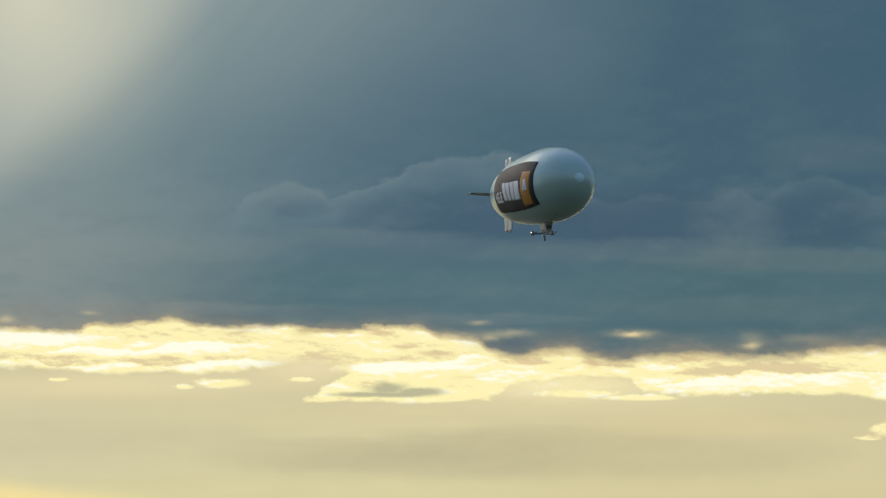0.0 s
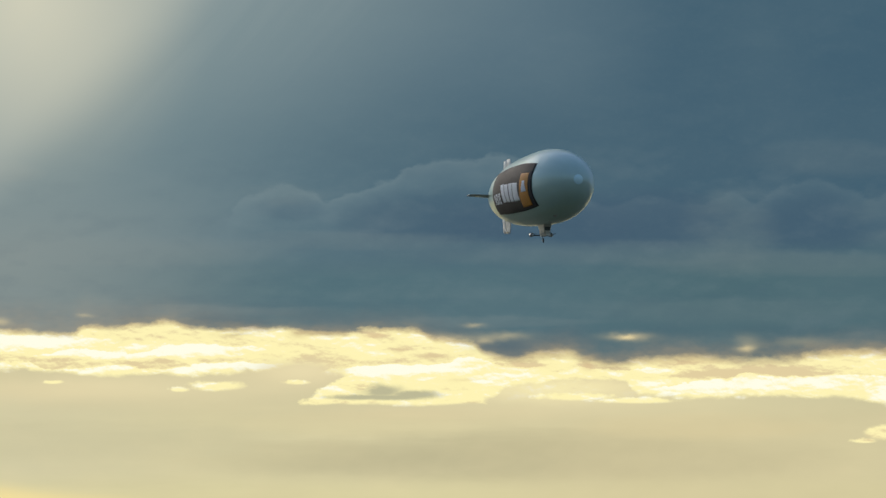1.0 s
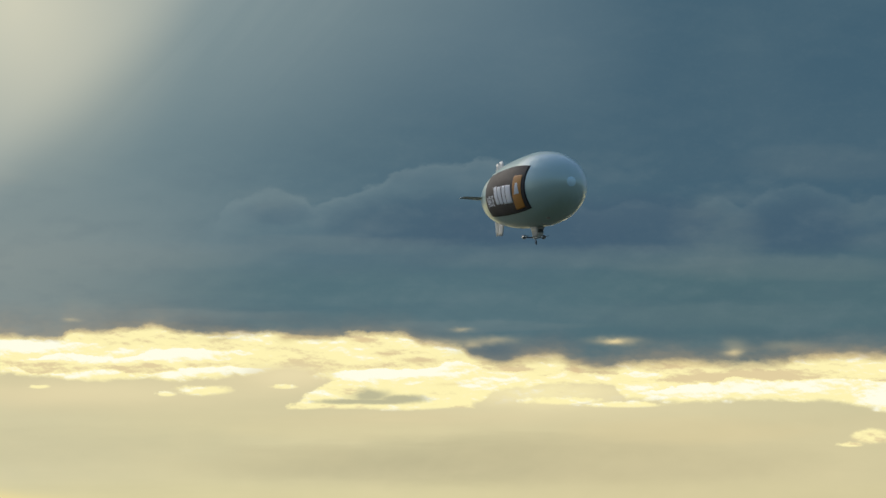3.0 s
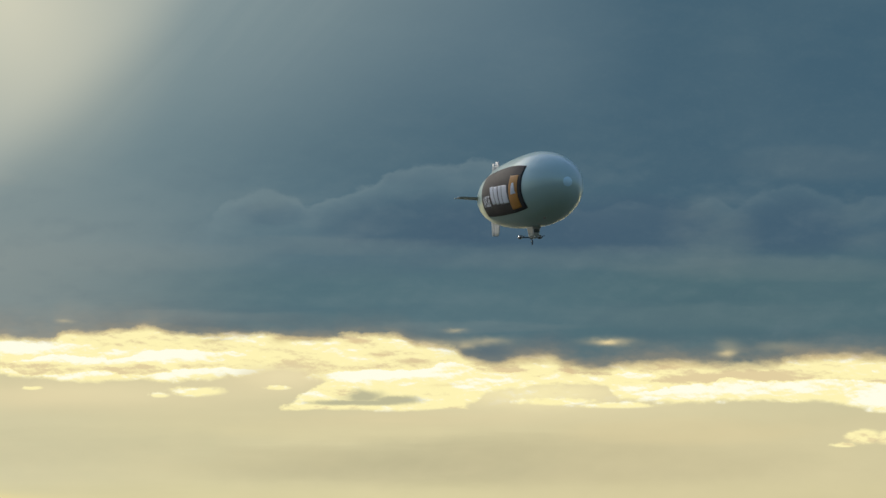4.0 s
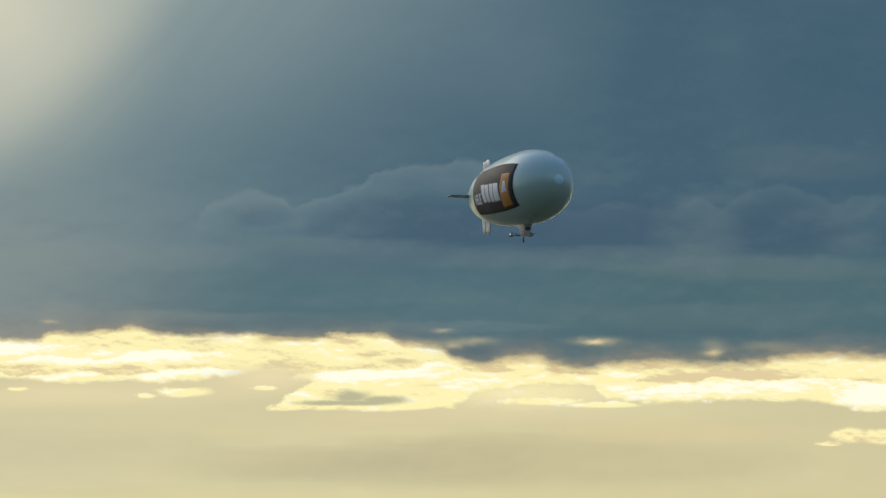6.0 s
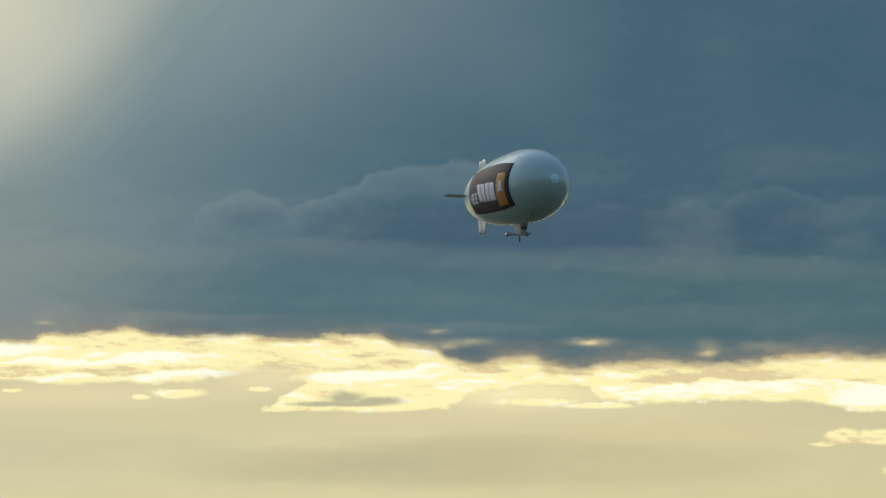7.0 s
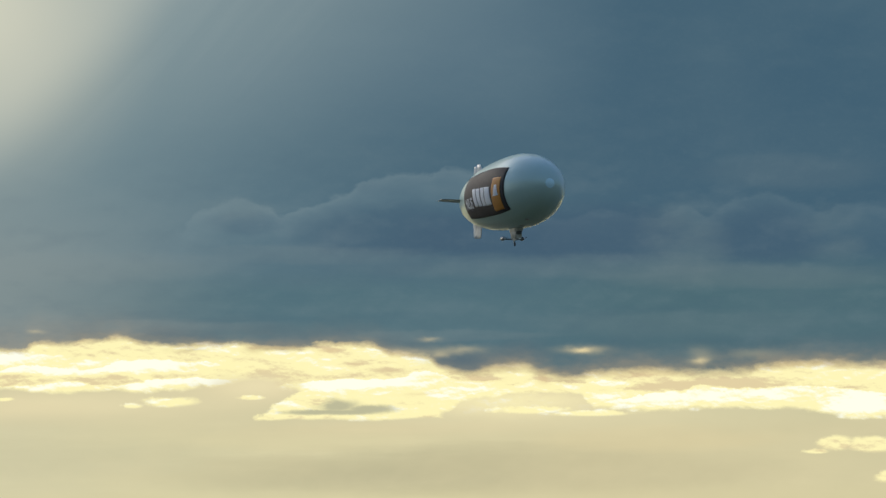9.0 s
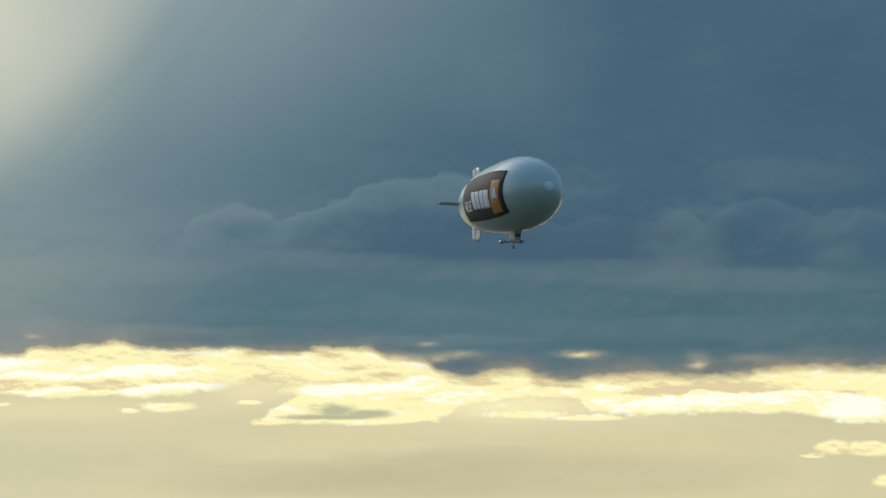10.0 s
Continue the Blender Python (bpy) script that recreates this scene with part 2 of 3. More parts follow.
    for cx, cy, rx, ry, a in ((3.45, 6.13, 0.42, 0.09, 0.6), (1.95, 6.22, 0.25, 0.05, 0.4), (7.2, 6.47, 0.8, 0.06, 0.3), (16.1, 7.0, 0.5, 0.12, 0.6), (11.9, 6.72, 0.35, 0.05, 0.3), (0.3, 5.93, 0.5, 0.06, 0.3)):
        tone = tone + bloom(cx_, cy_, cx, cy, rx, ry) * a
    lit = mix(tr, tone.step(-0.12, 0.62), lin(226, 207, 161), lin(255, 244, 182))
    lit = mix(tr, tone.step(0.80, 1.40), lit, lin(255, 254, 232))
    col = mix(tr, strip, low, lit)
    col = mix(tr, hole * 0.9, col, lin(181, 178, 147))

    # the dark storm bank
    bank = mix(tr, x.step(0.0, 12.0), lin(100, 125, 134), lin(67, 96, 113))
    bank = mix(tr, (y + n_mid * 0.4).step(4.1, 5.0) * 0.85, bank, lin(83, 112, 120))
    bank = mix(tr, x.step(6.0, 0.0) * y.step(2.0, 4.6) * 0.9, bank, lin(136, 147, 145))
    bank = mix(tr, x.step(9.0, 13.0) * y.step(4.0, 4.8) * 0.6, bank, lin(74, 103, 110))
    bank = mix(tr, (n_wide * 1.6 + 0.2).clamp() * 0.28, bank, lin(106, 127, 133))
    bank = mix(tr, y.step(2.8, 0.3) * x.step(2.0, 5.0) * x.step(13.0, 9.0) * 0.4, bank, lin(112, 133, 142))
    # cumulus heads standing before it: paler crowns, bluer hollows, flat bases
    by = y + n_mid * 0.18 + n_fine * 0.16 + curl * 0.12 + n_tiny * 0.03
    bx = x + n_alt * 0.3 + n_fine * 0.18
    crown = profile(bx, [(3.5, 4.2), (4.1, 3.75), (4.5, 3.38), (5.1, 3.20), (5.6, 3.32), (5.85, 3.52), (6.4, 3.30), (7.0, 3.12), (7.4, 2.86), (8.0, 2.76), (8.5, 2.80), (8.8, 2.66), (9.3, 2.75), (10.0, 3.2), (10.8, 3.6),
                         (11.6, 3.42), (12.4, 3.55), (12.8, 3.45), (13.1, 3.32), (13.5, 3.50), (14.0, 3.22), (14.5, 3.10), (15.1, 3.3), (15.5, 3.45), (16.0, 3.3), (17.0, 3.4)], 2.0, 5.0)
    under = by - crown
    head = under.step(-0.04, 0.07) * x.step(3.6, 4.6)
    bank = mix(tr, head * under.step(0.20, 0.03) * (x.step(10.0, 8.4) * 0.05 + 0.03) * x.step(3.9, 4.6), bank, lin(140, 152, 152))
    bank = mix(tr, head * under.step(0.75, 0.0) * (x.step(12.5, 10.0) * 0.22 + 0.10), bank, lin(122, 142, 148))
    for cx, cy, rx, ry, a in ((8.1, 3.88, 1.9, 0.5, 0.50), (9.6, 3.95, 1.6, 0.50, 0.6), (11.5, 3.85, 1.5, 0.50, 0.62), (14.45, 3.95, 1.0, 0.55, 0.5), (5.2, 3.65, 0.6, 0.2, 0.25)):
        bank = mix(tr, puff(bx, by, cx, cy, rx, ry, 0.9) * (by + x * -0.03).step(4.08, 3.80) * a, bank, lin(67, 91, 110))
    for cx, cy, rx, ry, a in ((13.05, 4.0, 0.75, 0.65, 0.28), (15.75, 3.85, 0.6, 0.45, 0.25), (5.0, 3.4, 0.7, 0.2, 0.2)):
        bank = mix(tr, puff(bx, by, cx, cy, rx, ry, 1.0) * (bil * 2.4 + n_mid * 1.8 + 0.75).clamp() * a, bank, lin(112, 128, 130))
    veil_y = wy + streak * 0.3
    for cx, cy, rx, ry, a in ((10.6, 4.42, 3.0, 0.20, 0.14), (6.4, 4.20, 1.7, 0.16, 0.16), (2.2, 4.40, 2.6, 0.25, 0.25), (0.3, 3.02, 0.5, 0.2, 0.35), (15.0, 2.75, 1.4, 0.3, 0.10), (14.2, 4.62, 2.4, 0.2, 0.18), (12.8, 5.45, 2.5, 0.22, 0.1), (1.8, 5.45, 3.2, 0.14, 0.45), (8.6, 5.65, 1.8, 0.08, 0.2)):
        bank = mix(tr, puff(wx, veil_y, cx, cy, rx, ry, 1.0) * a, bank, lin(130, 141, 140))
    calm = y.step(1.6, 3.6) * 0.75 + 0.25
    bank = mix(tr, (relief_big * 2.2).clamp() * calm * 0.5, bank, lin(124, 141, 145))
    bank = mix(tr, (relief_big * -2.2).clamp() * calm * 0.45, bank, lin(62, 87, 107))
    bank = mix(tr, (streak * 1.6 + 0.15).clamp() * y.step(3.4, 5.2) * (x.step(12.0, 6.0) * 0.12 + 0.08), bank, lin(112, 128, 128))
    bank = mix(tr, (streak * -1.7 + 0.05).clamp() * y.step(4.6, 5.5) * 0.4, bank, lin(70, 93, 108))
    bank = mix(tr, (n_fine * 0.9).clamp() * calm * 0.12, bank, lin(125, 141, 143))
    bank = mix(tr, (n_tiny * 1.4).clamp() * 0.07, bank, lin(128, 146, 148))

    # veiled sun: broad glow and a slanting shaft from above
    gx, gy = x - 0.6, y + 0.12
    slant = gx + gy * 1.08 + n_wide * 0.35
    shaft = cloud_noise((gx - gy * -0.9) * 1.1, gx * 0.06 - gy * 0.06, 41.0, 1.6, 4)
    bank = mix(tr, slant.step(9.8, 1.5) * gy.step(5.8, 0.5) * 0.60, bank, lin(150, 164, 162))
    bank = mix(tr, slant.step(3.9, 2.0) * 0.42, bank, lin(190, 194, 182))
    bank = mix(tr, (gx * gx + gy * gy * 0.8).op("SQRT").step(3.6, -0.6) * 0.66, bank, lin(228, 222, 194))
    bank = mix(tr, (shaft * 2.0).clamp() * slant.step(9.0, 2.0) * gy.step(4.0, 0.5) * 0.16, bank, lin(186, 194, 186))

    edge = profile(x + n_fine * 0.22 + n_tiny * 0.1, [(-0.5, 5.80), (0.5, 5.82), (1.0, 5.86), (1.34, 5.88), (1.58, 5.73), (2.0, 5.76), (2.6, 5.72), (3.05, 5.66), (3.5, 5.75), (4.0, 5.80), (4.6, 5.80), (5.1, 5.76), (5.6, 5.86),
                        (6.2, 5.87), (6.55, 5.78), (7.40, 5.80), (7.85, 5.97), (8.4, 6.00), (8.75, 6.21), (9.15, 6.29), (9.7, 6.20), (10.15, 6.17), (10.5, 6.30), (10.85, 6.39),
                        (11.7, 6.28), (12.2, 6.26), (13.2, 6.30), (14.2, 6.28), (14.4, 6.20), (15.3, 6.15), (16.0, 6.18), (17.0, 6.18)], 5.0, 7.0)
    ey = y + n_fine * 0.05 + curl * 0.10 + bil * 0.05 + n_tiny * 0.04
    away = edge - ey
    cover = (away * (x.step(7.6, 9.6) * -0.42 + 1.0) + x.step(7.6, 9.6) * 0.03).step(-0.06, 0.08)
    fringe = away.step(0.55, -0.05)
    bank = mix(tr, fringe * (n_mid * 1.4 + bil * 1.2 + 0.7).clamp() * 0.62, bank, lin(128, 130, 124))
    bank = mix(tr, away.step(0.7, 0.15) * away.step(-0.05, 0.12) * (n_alt * -2.0 + 0.2).clamp() * 0.6, bank, lin(84, 99, 108))
    bank = mix(tr, away.step(0.22, -0.06) * (bil * 1.5 + n_fine * 1.0 + 0.6).clamp() * 0.75, bank, lin(166, 150, 120))
    bank = mix(tr, away.step(0.42, -0.02) * x.step(7.8, 10.0) * (curl * 1.4 + n_mid + 0.75).clamp() * 0.34, bank, lin(158, 146, 124))
    bank = mix(tr, away.step(0.75, 0.05) * x.step(5.0, 0.0) * (n_mid * 1.2 + curl + 0.8).clamp() * 0.55, bank, lin(158, 154, 140))
    gap_x, gap_y = x + n_fine * 0.25, y + n_fine * 0.10 + bil * 0.05
    for cx, cy, rx, ry, a in ((11.22, 5.91, 0.36, 0.06, 0.42), (11.16, 5.91, 0.14, 0.035, 0.7), (13.3, 6.11, 0.15, 0.06, 0.55), (13.33, 6.0, 0.20, 0.12, 0.14), (9.05, 5.90, 0.34, 0.07, 0.30), (8.66, 5.98, 0.16, 0.07, 0.38), (8.5, 5.71, 0.16, 0.04, 0.28), (8.1, 5.91, 0.45, 0.06, 0.22),
                              (1.62, 5.53, 0.12, 0.035, 0.22), (0.12, 5.64, 0.15, 0.06, 0.35), (14.2, 6.0, 0.4, 0.08, 0.12)):
        bank = mix(tr, bloom(gap_x, gap_y, cx, cy, rx, ry) * a, bank, lin(246, 224, 168))
    col = mix(tr, cover, col, bank)
    # amber where the bank thins out at its rim
    thin_rim = cover * cover.inv() * (n_mid * 1.5 + bil + 0.75).clamp() * 1.5
    col = mix(tr, thin_rim.clamp(), col, lin(212, 178, 126))
    # shreds of the bank hanging before the lit cloud
    for cx, cy, rx, ry, a, tint in ((9.05, 6.07, 0.50, 0.12, 0.60, (90, 106, 115)), (4.2, 5.87, 0.28, 0.035, 0.6, (188, 168, 128)), (5.38, 5.87, 0.13, 0.06, 0.5, (196, 174, 130)), (5.8, 5.86, 0.3, 0.03, 0.5, (176, 160, 126)),
                                    (6.68, 5.87, 0.22, 0.05, 0.4, (222, 190, 138)), (7.75, 6.26, 0.28, 0.05, 0.4, (214, 192, 146)), (7.15, 6.11, 0.14, 0.045, 0.4, (220, 196, 148)), (10.45, 6.28, 0.2, 0.05, 0.6, (170, 155, 126)),
                                    (10.5, 6.43, 0.09, 0.07, 0.5, (214, 184, 138)), (9.4, 6.42, 0.35, 0.035, 0.35, (232, 204, 152)), (8.25, 6.67, 0.25, 0.03, 0.4, (226, 204, 156)), (12.3, 6.36, 0.7, 0.05, 0.45, (226, 202, 152)),
                                    (13.7, 6.36, 0.5, 0.05, 0.5, (206, 188, 146))):
        col = mix(tr, bloom(gap_x, gap_y, cx, cy, rx, ry) * (n_fine * 1.6 + n_tiny * 1.0 + 1.0).clamp() * a, col, lin(*tint))

    shine = tr.nodes.new("ShaderNodeEmission")
    tr.links.new(col, shine.inputs["Color"])
    clear = tr.nodes.new("ShaderNodeBsdfTransparent")
    blend = tr.nodes.new("ShaderNodeMixShader")
    rim = (Z * -1.0).step(3080.0, 3380.0)
    tr.links.new(rim.socket, blend.inputs[0])
    tr.links.new(clear.outputs[0], blend.inputs[1])
    tr.links.new(shine.outputs[0], blend.inputs[2])
    tr.links.new(blend.outputs[0], tr.nodes["Material Output"].inputs["Surface"])
    return mat


# ---- materials ----
def surface(name, base, rough, vary=0.12, scale=3.0, bump=0.0, bump_scale=40.0, metal=0.0, coat=0.0):
    """A plain finish with stains at two scales and a fine relief."""
    mat = bpy.data.materials.new(name)
    mat.use_nodes = True
    tr = mat.node_tree
    bsdf = tr.nodes["Principled BSDF"]
    coord = tr.nodes.new("ShaderNodeTexCoord")
    sep = tr.nodes.new("ShaderNodeSeparateXYZ")
    tr.links.new(coord.outputs["Object"], sep.inputs[0])
    x, y, z = (Val(tr, s) for s in sep.outputs)
    stain = cloud_noise(x * 0.5, y + z * 0.7, 2.0, scale, 4)
    grain = cloud_noise(x + z * 0.6, y - z * 0.8, 5.0, scale * 9, 3)
    dark = tuple(c * (1 - 2.2 * vary) for c in base) + (1.0,)
    fac = (stain * 1.1 + grain * 0.5 + 0.4).clamp()
    tr.links.new(mix(tr, fac, tuple(base) + (1.0,), dark), bsdf.inputs["Base Color"])
    patchy = min(1.0, vary * 8)
    tr.links.new((stain * (0.25 * patchy) + grain * (0.12 * patchy * patchy) + rough).clamp().socket, bsdf.inputs["Roughness"])
    bsdf.inputs["Metallic"].default_value = metal
    bsdf.inputs["Coat Weight"].default_value, bsdf.inputs["Coat Roughness"].default_value = coat, 0.2
    if bump:
        b = tr.nodes.new("ShaderNodeBump")
        b.inputs["Strength"].default_value, b.inputs["Distance"].default_value = bump, 0.01
        n = cloud_noise(x, y + z, 9.0, bump_scale, 4)
        tr.links.new(n.socket, b.inputs["Height"])
        tr.links.new(b.outputs[0], bsdf.inputs["Normal"])
    return mat


ENVELOPE = surface("white_coated_fabric", (0.435, 0.60, 0.54), 0.30, 0.035, 0.8, metal=0.14, coat=0.5)
PATCH = surface("pale_blue_patch", (0.60, 0.86, 0.90), 0.34, 0.10, 4.0, metal=0.2, coat=0.5)
BANNER = surface("dark_brown_vinyl", (0.027, 0.024, 0.023), 0.72, 0.15, 2.0)
ORANGE = surface("orange_vinyl", (0.55, 0.235, 0.03), 0.62, 0.10, 2.5)
PRINT = surface("white_vinyl", (0.66, 0.70, 0.74), 0.6, 0.06, 3.0)
FIN = surface("white_fin_fabric", (0.70, 0.71, 0.66), 0.5, 0.10, 3.0, 0.2, 20.0)
SEAM = surface("grey_seam_tape", (0.40, 0.42, 0.40), 0.5, 0.10, 6.0)
SHELL = surface("off_white_shell", (0.62, 0.62, 0.56), 0.4, 0.12, 6.0)
DARK = surface("dark_tinted_panel", (0.12, 0.13, 0.13), 0.3, 0.15, 8.0)
CARBON = surface("dark_grey_tube", (0.06, 0.065, 0.07), 0.4, 0.15, 9.0)
STEEL = surface("motor_steel", (0.45, 0.46, 0.47), 0.35, 0.12, 12.0, metal=0.8)
BLADE = surface("black_propeller", (0.03, 0.03, 0.03), 0.35, 0.15, 12.0)
FIELD = surface("dark_evening_field", (0.085, 0.095, 0.06), 0.95, 0.2, 0.02, 0.3, 0.8)


# ---- mesh helpers ----
def part(name, bm, material, parent=None, label="", smooth=True):
    """Link a bmesh as one mesh object under a thing or a part."""
    me = bpy.data.meshes.new(name)
    bmesh.ops.recalc_face_normals(bm, faces=bm.faces)
    bm.to_mesh(me)
    bm.free()
    me.materials.append(material)
    for p in me.polygons:
        p.use_smooth = smooth
    ob = new(name, me)
    ob.parent = parent
    if label:
        tagged(ob, label)
    return ob


def grid_solid(outer, inner, closed=False):
    """A sheet with thickness from two equal grids of points."""
    bm = bmesh.new()
    rows, cols = len(outer), len(outer[0])
    a = [[bm.verts.new(p) for p in r] for r in outer]
    b = [[bm.verts.new(p) for p in r] for r in inner]
    for i in range(rows - 1):
        for j in range(cols - 1):
            bm.faces.new((a[i][j], a[i][j + 1], a[i + 1][j + 1], a[i + 1][j]))
            bm.faces.new((b[i][j], b[i + 1][j], b[i + 1][j + 1], b[i][j + 1]))
    for i in range(rows - 1):
        for j in (0, cols - 1):
            bm.faces.new((a[i][j], a[i + 1][j], b[i + 1][j], b[i][j]))
    for j in range(cols - 1):
        for i in (0, rows - 1):
            bm.faces.new((a[i][j], b[i][j], b[i][j + 1], a[i][j + 1]))
    return bm


def loft(sections, cap=True):
    """Rings of equal count, joined one to the next and capped."""
    bm = bmesh.new()
    rings = [[bm.verts.new(p) for p in s] for s in sections]
    n = len(rings[0])
    for r, q in zip(rings, rings[1:]):
        for i in range(n):
            bm.faces.new((r[i], r[(i + 1) % n], q[(i + 1) % n], q[i]))
    if cap:
        bm.faces.new(rings[0])
        bm.faces.new(rings[-1])
    return bm


def tube(a, b, r0, r1=None, n=14):
    a, b = Vector(a), Vector(b)
    q = (b - a).to_track_quat("Z", "Y")
    r1 = r0 if r1 is None else r1
    ring = [Vector((math.cos(2 * math.pi * i / n), math.sin(2 * math.pi * i / n), 0)) for i in range(n)]
    return loft([[c + q @ (v * r) for v in ring] for c, r in ((a, r0 * 0.8), (a + (b - a) * 0.04, r0), (b - (b - a) * 0.04, r1), (b, r1 * 0.8))])


def turned(a, b, shape, n=20):
    """A turned body from a to b by (share of the way, radius)."""
    a, b = Vector(a), Vector(b)
    q = (b - a).to_track_quat("Z", "Y")
    ring = [Vector((math.cos(2 * math.pi * i / n), math.sin(2 * math.pi * i / n), 0)) for i in range(n)]
    return loft([[a + (b - a) * s + q @ (v * r) for v in ring] for s, r in shape])


def round_rect(lx, ly, z, cx=0.0, cy=0.0, r=0.06, k=4):
    pts = []
    for qx, qy, a0 in ((1, 1, 0), (-1, 1, 90), (-1, -1, 180), (1, -1, 270)):
        for i in range(k + 1):
            a = radians(a0 + 90 * i / k)
            pts.append((cx + qx * (lx / 2 - r) + r * math.cos(a), cy + qy * (ly / 2 - r) + r * math.sin(a), z))
    return pts


# ---- ground and sky ----
def ground():
    bm = bmesh.new()
    n = 64
    rings = []
    for rad in (30, 120, 500, 1500, 3900):
        rings.append([bm.verts.new((rad * math.cos(2 * math.pi * i / n), rad * math.sin(2 * math.pi * i / n), 0)) for i in range(n)])
    bm.faces.new(rings[0])
    for r, q in zip(rings, rings[1:]):
        for i in range(n):
            bm.faces.new((r[i], r[(i + 1) % n], q[(i + 1) % n], q[i]))
    tagged(part("ground", bm, FIELD), "dark open field in evening shade", "ground", kind="structure")


def backdrop():
    bm = bmesh.new()
    rad, n = 4000, 64
    rings = []
    for k in range(1, 17):
        a = radians(40) * k / 16
        rings.append([bm.verts.new((rad * math.sin(a) * math.cos(2 * math.pi * i / n), rad * math.sin(a) * math.sin(2 * math.pi * i / n), -rad * math.cos(a))) for i in range(n)])
    tip = bm.verts.new((0, 0, -rad))
    for i in range(n):
        bm.faces.new((tip, rings[0][i], rings[0][(i + 1) % n]))
    for r, q in zip(rings, rings[1:]):
        for i in range(n):
            bm.faces.new((r[i], r[(i + 1) % n], q[(i + 1) % n], q[i]))
    ob = part("backdrop", bm, sky_material())
    ob.matrix_world = pose(0, 0, 0, 102, 0, 0)
    tagged(ob, "blue-grey storm cloud bank over bright cream sunset clouds", "sky", kind="structure")


ground()
backdrop()

# ---- the airship ----
# Its own axes: x to the nose, y to port, z up.
NOSE, TAIL, RADIUS = 2.517, 4.983, 1.388


def hull_radius(s):
    if s >= 0:
        return RADIUS * max(0.0, 1 - (s / NOSE) ** 2.032) ** 0.5
    return RADIUS * max(0.0, 1 - (-s / TAIL) ** 2.288) ** 0.5


def on_hull(s, deg, lift=0.0):
    """A place on the starboard side: s along the axis, degrees above the middle line."""
    a, r = radians(deg), hull_radius(s) + lift
    return Vector((s, -r * math.cos(a), r * math.sin(a)))


def decal(corners, lift, thick=0.005, n=12):
    """A sheet laid on the hull between four (s, degrees) corners."""
    def spot(u, v, up):
        (s0, d0), (s1, d1), (s2, d2), (s3, d3) = corners
        s = (s0 * (1 - u) + s1 * u) * (1 - v) + (s3 * (1 - u) + s2 * u) * v
        d = (d0 * (1 - u) + d1 * u) * (1 - v) + (d3 * (1 - u) + d2 * u) * v
        return on_hull(s, d, up)
    make = lambda up: [[spot(i / n, j / n, up) for j in range(n + 1)] for i in range(n + 1)]
    return grid_solid(make(lift + thick), make(lift - 0.004))


def fin_plate(root_s, tip_s, r0, r1, thick=0.045):
    """A fin in the x-z plane, thickness along y; (rear, front) at root and at tip."""
    secs = []
    for k in range(7):
        u = k / 6
        rear, front = (root_s[i] * (1 - u) + tip_s[i] * u for i in (0, 1))
        if k == 6:
            rear, front = rear + 0.04, front - 0.05
        z, t = r0 * (1 - u) + r1 * u, thick * (1 - 0.45 * u) * (0.5 if k == 6 else 1)
        ring = []
        for side in (1, -1):
            for i in range(7):
                w = i / 6 if side > 0 else 1 - i / 6
                if side < 0 and i in (0, 6):
                    continue
                c = front + (rear - front) * w
                ring.append((c, side * t * 0.5 * (math.sin(math.pi * min(1, 0.12 + 0.8 * w)) ** 0.6), z))
        secs.append(ring)
    return loft(secs)


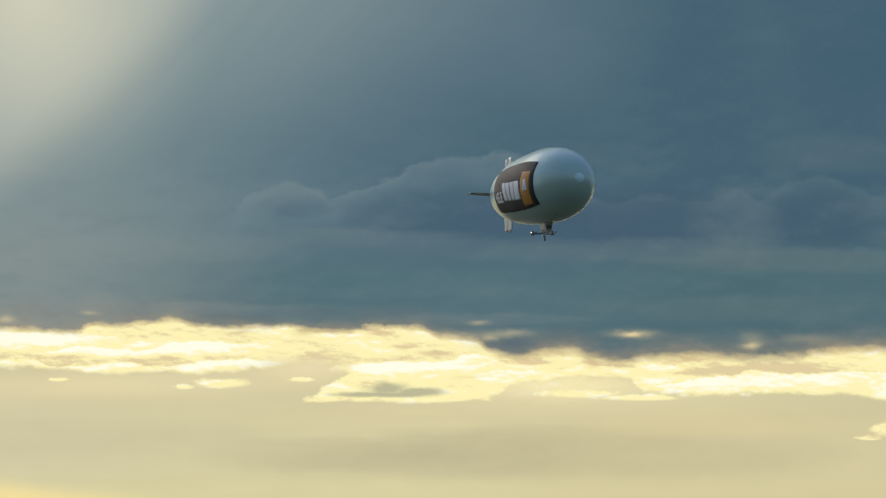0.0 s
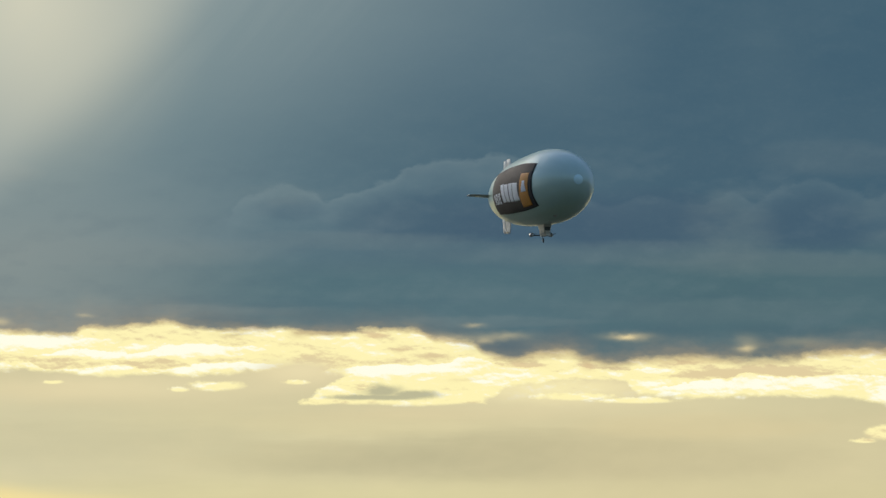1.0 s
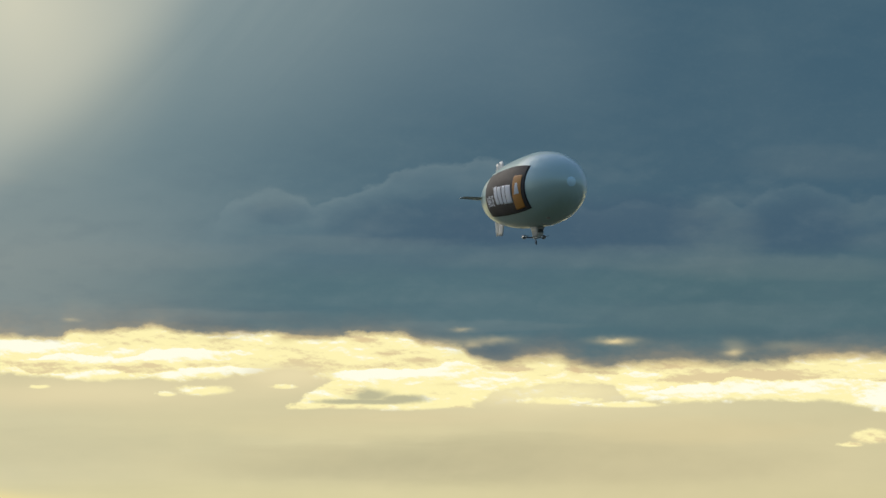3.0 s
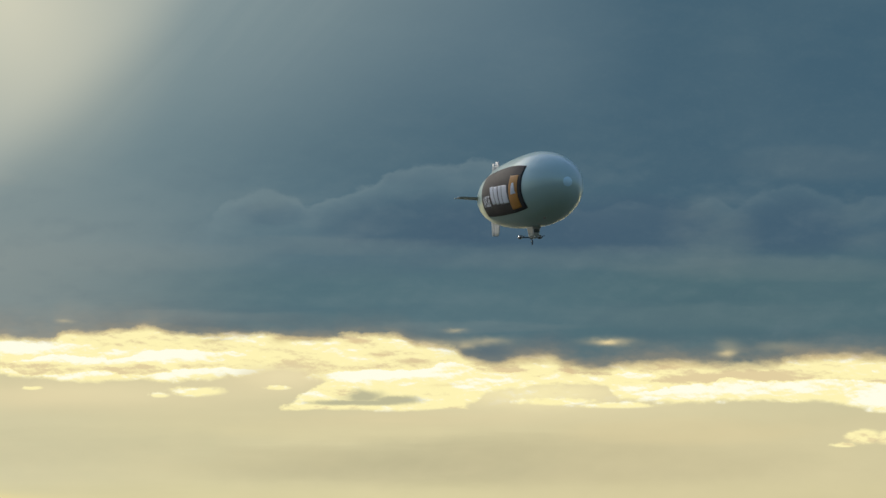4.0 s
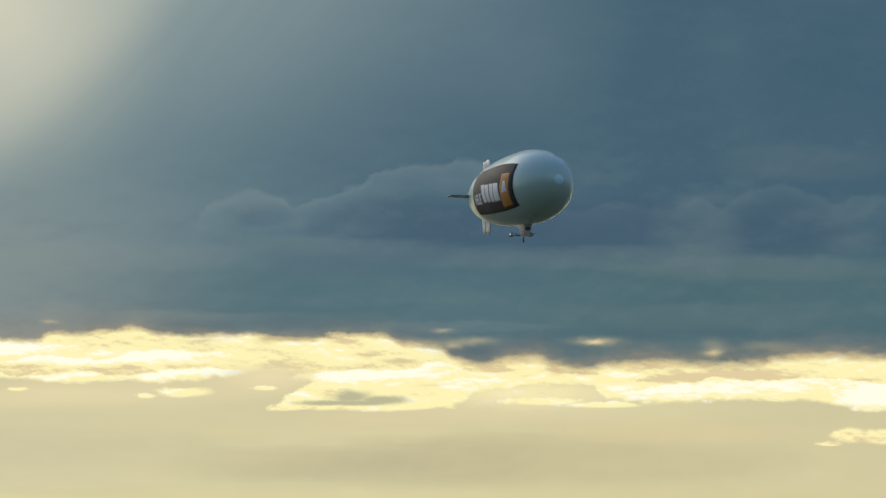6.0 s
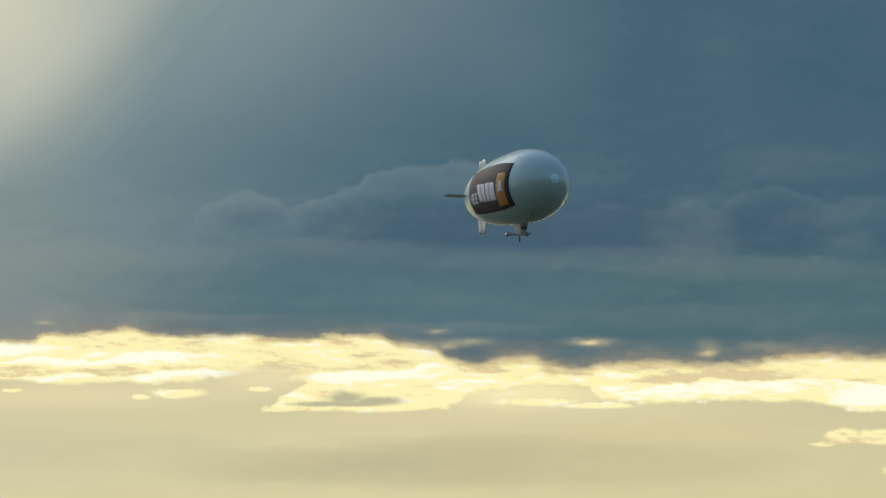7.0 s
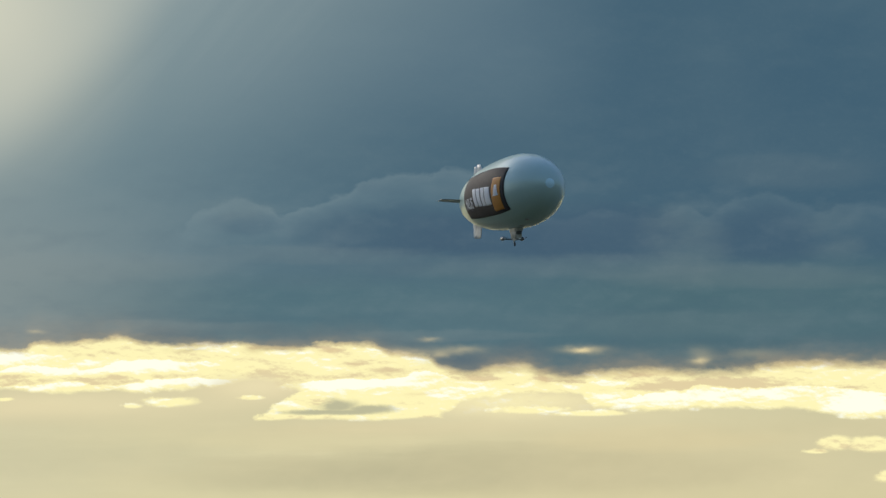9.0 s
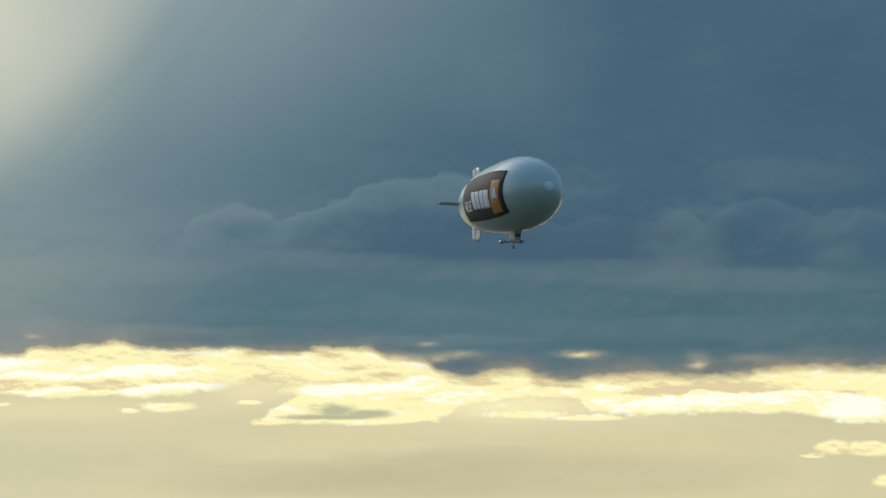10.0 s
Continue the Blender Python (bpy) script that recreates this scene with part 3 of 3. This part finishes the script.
def airship():
    ship = new("airship")
    # envelope with gently pillowed gores
    gores, per, steps = 16, 6, 64
    n = gores * per
    secs = []
    for k in range(1, steps):
        q = math.cos(math.pi * k / steps)
        s = q * (NOSE if q > 0 else TAIL)
        r = hull_radius(s)
        secs.append([(s, *(r * (1 - 0.006 * (1 - math.sin(math.pi * ((i % per) / per))) * min(1, r / 0.8)) * t for t in
                           (-math.cos(2 * math.pi * i / n), math.sin(2 * math.pi * i / n)))) for i in range(n)])
    bm = loft(secs, cap=False)
    bm.verts.ensure_lookup_table()
    for ring_start, tip_s in ((0, NOSE), ((steps - 2) * n, -TAIL)):
        tip = bm.verts.new((tip_s, 0, 0))
        bm.verts.ensure_lookup_table()
        for i in range(n):
            bm.faces.new((tip, bm.verts[ring_start + i], bm.verts[ring_start + (i + 1) % n]))
    hull = part("envelope", bm, ENVELOPE, ship, "white coated fabric gas envelope")
    # pale blue disc over the nose tip, grey one over the tail tip
    for name, tip, sign, width, mat in (("nose_patch", NOSE, 1, 0.19, PATCH), ("tail_patch", -TAIL, -1, 0.16, SEAM)):
        rings = []
        for k in range(9):
            lo, hi = 0.0, abs(tip)
            goal = width * (1 - k / 9)
            for _ in range(40):
                mid = (lo + hi) / 2
                lo, hi = (mid, hi) if hull_radius(sign * mid) > goal else (lo, mid)
            rings.append([(sign * (lo + (0.004 if k else -0.006)), goal * math.cos(2 * math.pi * i / 28), goal * math.sin(2 * math.pi * i / 28)) for i in range(28)])
        part(name, loft(rings), mat, hull, "pale blue disc on the nose" if sign > 0 else "")
    # printed banner on the starboard side
    ban = part("banner", decal([(-2.60, -40.5), (1.15, -40.5), (1.24, 35.5), (-2.60, 38)], 0.008, n=36), BANNER, ship, "dark brown printed banner")
    part("orange_band", decal([(0.26, -35), (0.90, -35), (1.01, 18), (0.48, 18)], 0.016, n=20), ORANGE, ban, "orange band")
    for corners in ([(-1.48, 9), (-1.16, 9), (-1.00, -20), (-1.31, -20)], [(-1.08, 8), (-0.70, 7), (-0.64, -21), (-0.92, -21)],
                    [(-0.60, 7), (-0.27, 6.5), (-0.30, -22), (-0.56, -22)], [(-0.21, 6.5), (0.21, 5), (0.24, -22.5), (-0.24, -22.5)]):
        part("emblem_block", decal(corners, 0.016), PRINT, ban, "white printed block")
    part("emblem_shape", decal([(0.50, -11), (0.84, -11), (0.76, 6), (0.64, 6)], 0.024), PRINT, ban, "small white printed shape")
    # the readable word, wrapped on the hull
    curve = bpy.data.curves.new("word", "FONT")
    curve.body, curve.size, curve.space_character = "NEUE", 0.36, 1.05
    curve.offset = 0.012
    word = new("word", curve)
    bpy.context.view_layer.update()
    flat = bpy.data.meshes.new_from_object(word.evaluated_get(bpy.context.evaluated_depsgraph_get()))
    bpy.data.objects.remove(word)
    bm = bmesh.new()
    bm.from_mesh(flat)
    bmesh.ops.triangulate(bm, faces=bm.faces)
    bmesh.ops.subdivide_edges(bm, edges=bm.edges, cuts=2, use_grid_fill=True)
    wide = max(v.co.x for v in bm.verts)
    for v in bm.verts:
        s = -2.36 + v.co.x / wide * 0.82
        v.co = on_hull(s, -20.5 + math.degrees(v.co.y * 1.5 / 1.28), 0.02)
    part("lettering", bm, PRINT, ban, "white printed word")
    # tail fins with hinged rudders
    for turn, reach, back in ((0, 1.56, 0.06), (180, 1.45, 0.26), (87, 1.76, 0.0), (-87, 1.76, 0.0)):
        m = Matrix.Rotation(radians(turn), 4, "X") @ Matrix.Translation((-back, 0, 0))
        bm = fin_plate((-4.06, -3.40), (-4.06, -3.62), 0.62, reach)
        bmesh.ops.transform(bm, matrix=m, verts=bm.verts)
        fin = part("tail_fin", bm, FIN, ship, "white fabric tail fin")
        bm = fin_plate((-4.42, -4.07), (-4.36, -4.07), 0.66, reach - 0.03, 0.03)
        bmesh.ops.transform(bm, matrix=m, verts=bm.verts)
        part("rudder", bm, FIN, fin)
        bm = tube((-4.065, 0, 0.66), (-4.065, 0, reach - 0.04), 0.018, n=8)
        bmesh.ops.transform(bm, matrix=m, verts=bm.verts)
        part("hinge", bm, FIN, fin)
    # load patches along the belly
    for s, deg in ((-2.6, -78), (-1.6, -84), (0.5, -80), (1.2, -74)):
        part("load_patch", decal([(s - 0.07, deg - 3), (s + 0.07, deg - 3), (s + 0.07, deg + 3), (s - 0.07, deg + 3)], 0.004, n=4), SEAM, hull)
    # gondola
    G = -0.52
    T = G - 0.34
    body = loft([round_rect(0.72, 0.40, -1.30, G, r=0.10), round_rect(0.62, 0.34, -1.42, G, r=0.08), round_rect(0.52, 0.27, -1.56, G, r=0.06),
                 round_rect(0.50, 0.26, -1.70, G, r=0.06), round_rect(0.42, 0.20, -1.745, G, r=0.05)])
    gondola = part("gondola", body, SHELL, ship, "small off-white gondola")
    # windscreen on the front, with a sill below it
    part("windscreen", loft([[(G + 0.235 + lean, -0.115, z), (G + 0.235 + lean, 0.115, z), (G + 0.265 + lean, 0.105, z), (G + 0.265 + lean, -0.105, z)]
                             for z, lean in ((-1.595, 0.015), (-1.56, 0.02), (-1.50, 0.04), (-1.47, 0.055))]), DARK, gondola, "dark windscreen", smooth=False)
    part("sill", tube((G + 0.265, -0.125, -1.635), (G + 0.265, 0.125, -1.635), 0.014, n=8), SHELL, gondola)
    for side in (-1, 1):
        part("side_hatch", loft([round_rect(0.20, 0.012, -1.66, G - 0.02, side * 0.136, r=0.004), round_rect(0.20, 0.012, -1.585, G - 0.02, side * 0.139, r=0.004)]), SEAM, gondola, "grey side hatch", smooth=False)
    part("keel", loft([round_rect(0.50, 0.10, -1.80, G, r=0.03), round_rect(0.56, 0.16, -1.775, G, r=0.04), round_rect(0.56, 0.16, -1.74, G, r=0.04)]), SHELL, gondola)
    # thrusters on a cross tube
    part("cross_tube", tube((T, -0.39, -1.74), (T, 0.39, -1.74), 0.022), CARBON, ship, "dark cross tube")
    for side in (-1, 1):
        yy = side * 0.40
        pod = part("thruster", turned((T - 0.14, yy, -1.72), (T + 0.12, yy, -1.72), [(0, 0.02), (0.05, 0.055), (0.25, 0.078), (0.7, 0.078), (0.92, 0.06), (1, 0.03)]),
                   STEEL, ship, "small metal thruster")
        part("spinner", turned((T + 0.12, yy, -1.72), (T + 0.19, yy, -1.72), [(0, 0.032), (0.4, 0.028), (0.8, 0.014), (1, 0.004)]), PRINT, pod)
        for k in range(2):
            a = radians(72 + 180 * k)
            secs = []
            for u in (0.0, 0.3, 0.6, 0.85, 1.0):
                rr, ch, tw = 0.02 + 0.13 * u, 0.030 * (1 - 0.55 * u * u), radians(50 - 32 * u)
                ring = []
                for i in range(8):
                    b = 2 * math.pi * i / 8
                    p, q = ch * 0.5 * math.cos(b), 0.004 * math.sin(b)
                    ring.append((T + 0.15 + p * math.sin(tw) + q * math.cos(tw), yy + rr * math.sin(a) + (p * math.cos(tw) - q * math.sin(tw)) * math.cos(a),
                                 -1.72 + rr * math.cos(a) - (p * math.cos(tw) - q * math.sin(tw)) * math.sin(a)))
                secs.append(ring)
            part("propeller_blade", loft(secs), BLADE, pod)
    # stub mast and little camera pod under the keel
    mast = part("mast", tube((T + 0.18, 0, -1.79), (T + 0.18, 0, -1.90), 0.012, n=10), STEEL, ship)
    part("pod", turned((T + 0.18, 0, -1.86), (T + 0.18, 0, -2.03), [(0, 0.02), (0.1, 0.032), (0.5, 0.034), (0.9, 0.026), (1, 0.012)]), CARBON, mast, "small dark hanging pod")
    part("lamp_housing", turned((T + 0.20, -0.03, -1.83), (T + 0.20, -0.075, -1.83), [(0, 0.02), (0.3, 0.03), (0.9, 0.03), (1, 0.018)]), PRINT, mast, "tiny white fitting")
    ship.matrix_world = pose(4.539, 43.911, 13.649, 4.23, 7.94, -70.89)
    tagged(ship, "white advertising airship with a dark brown banner, hovering", "airship")


airship()
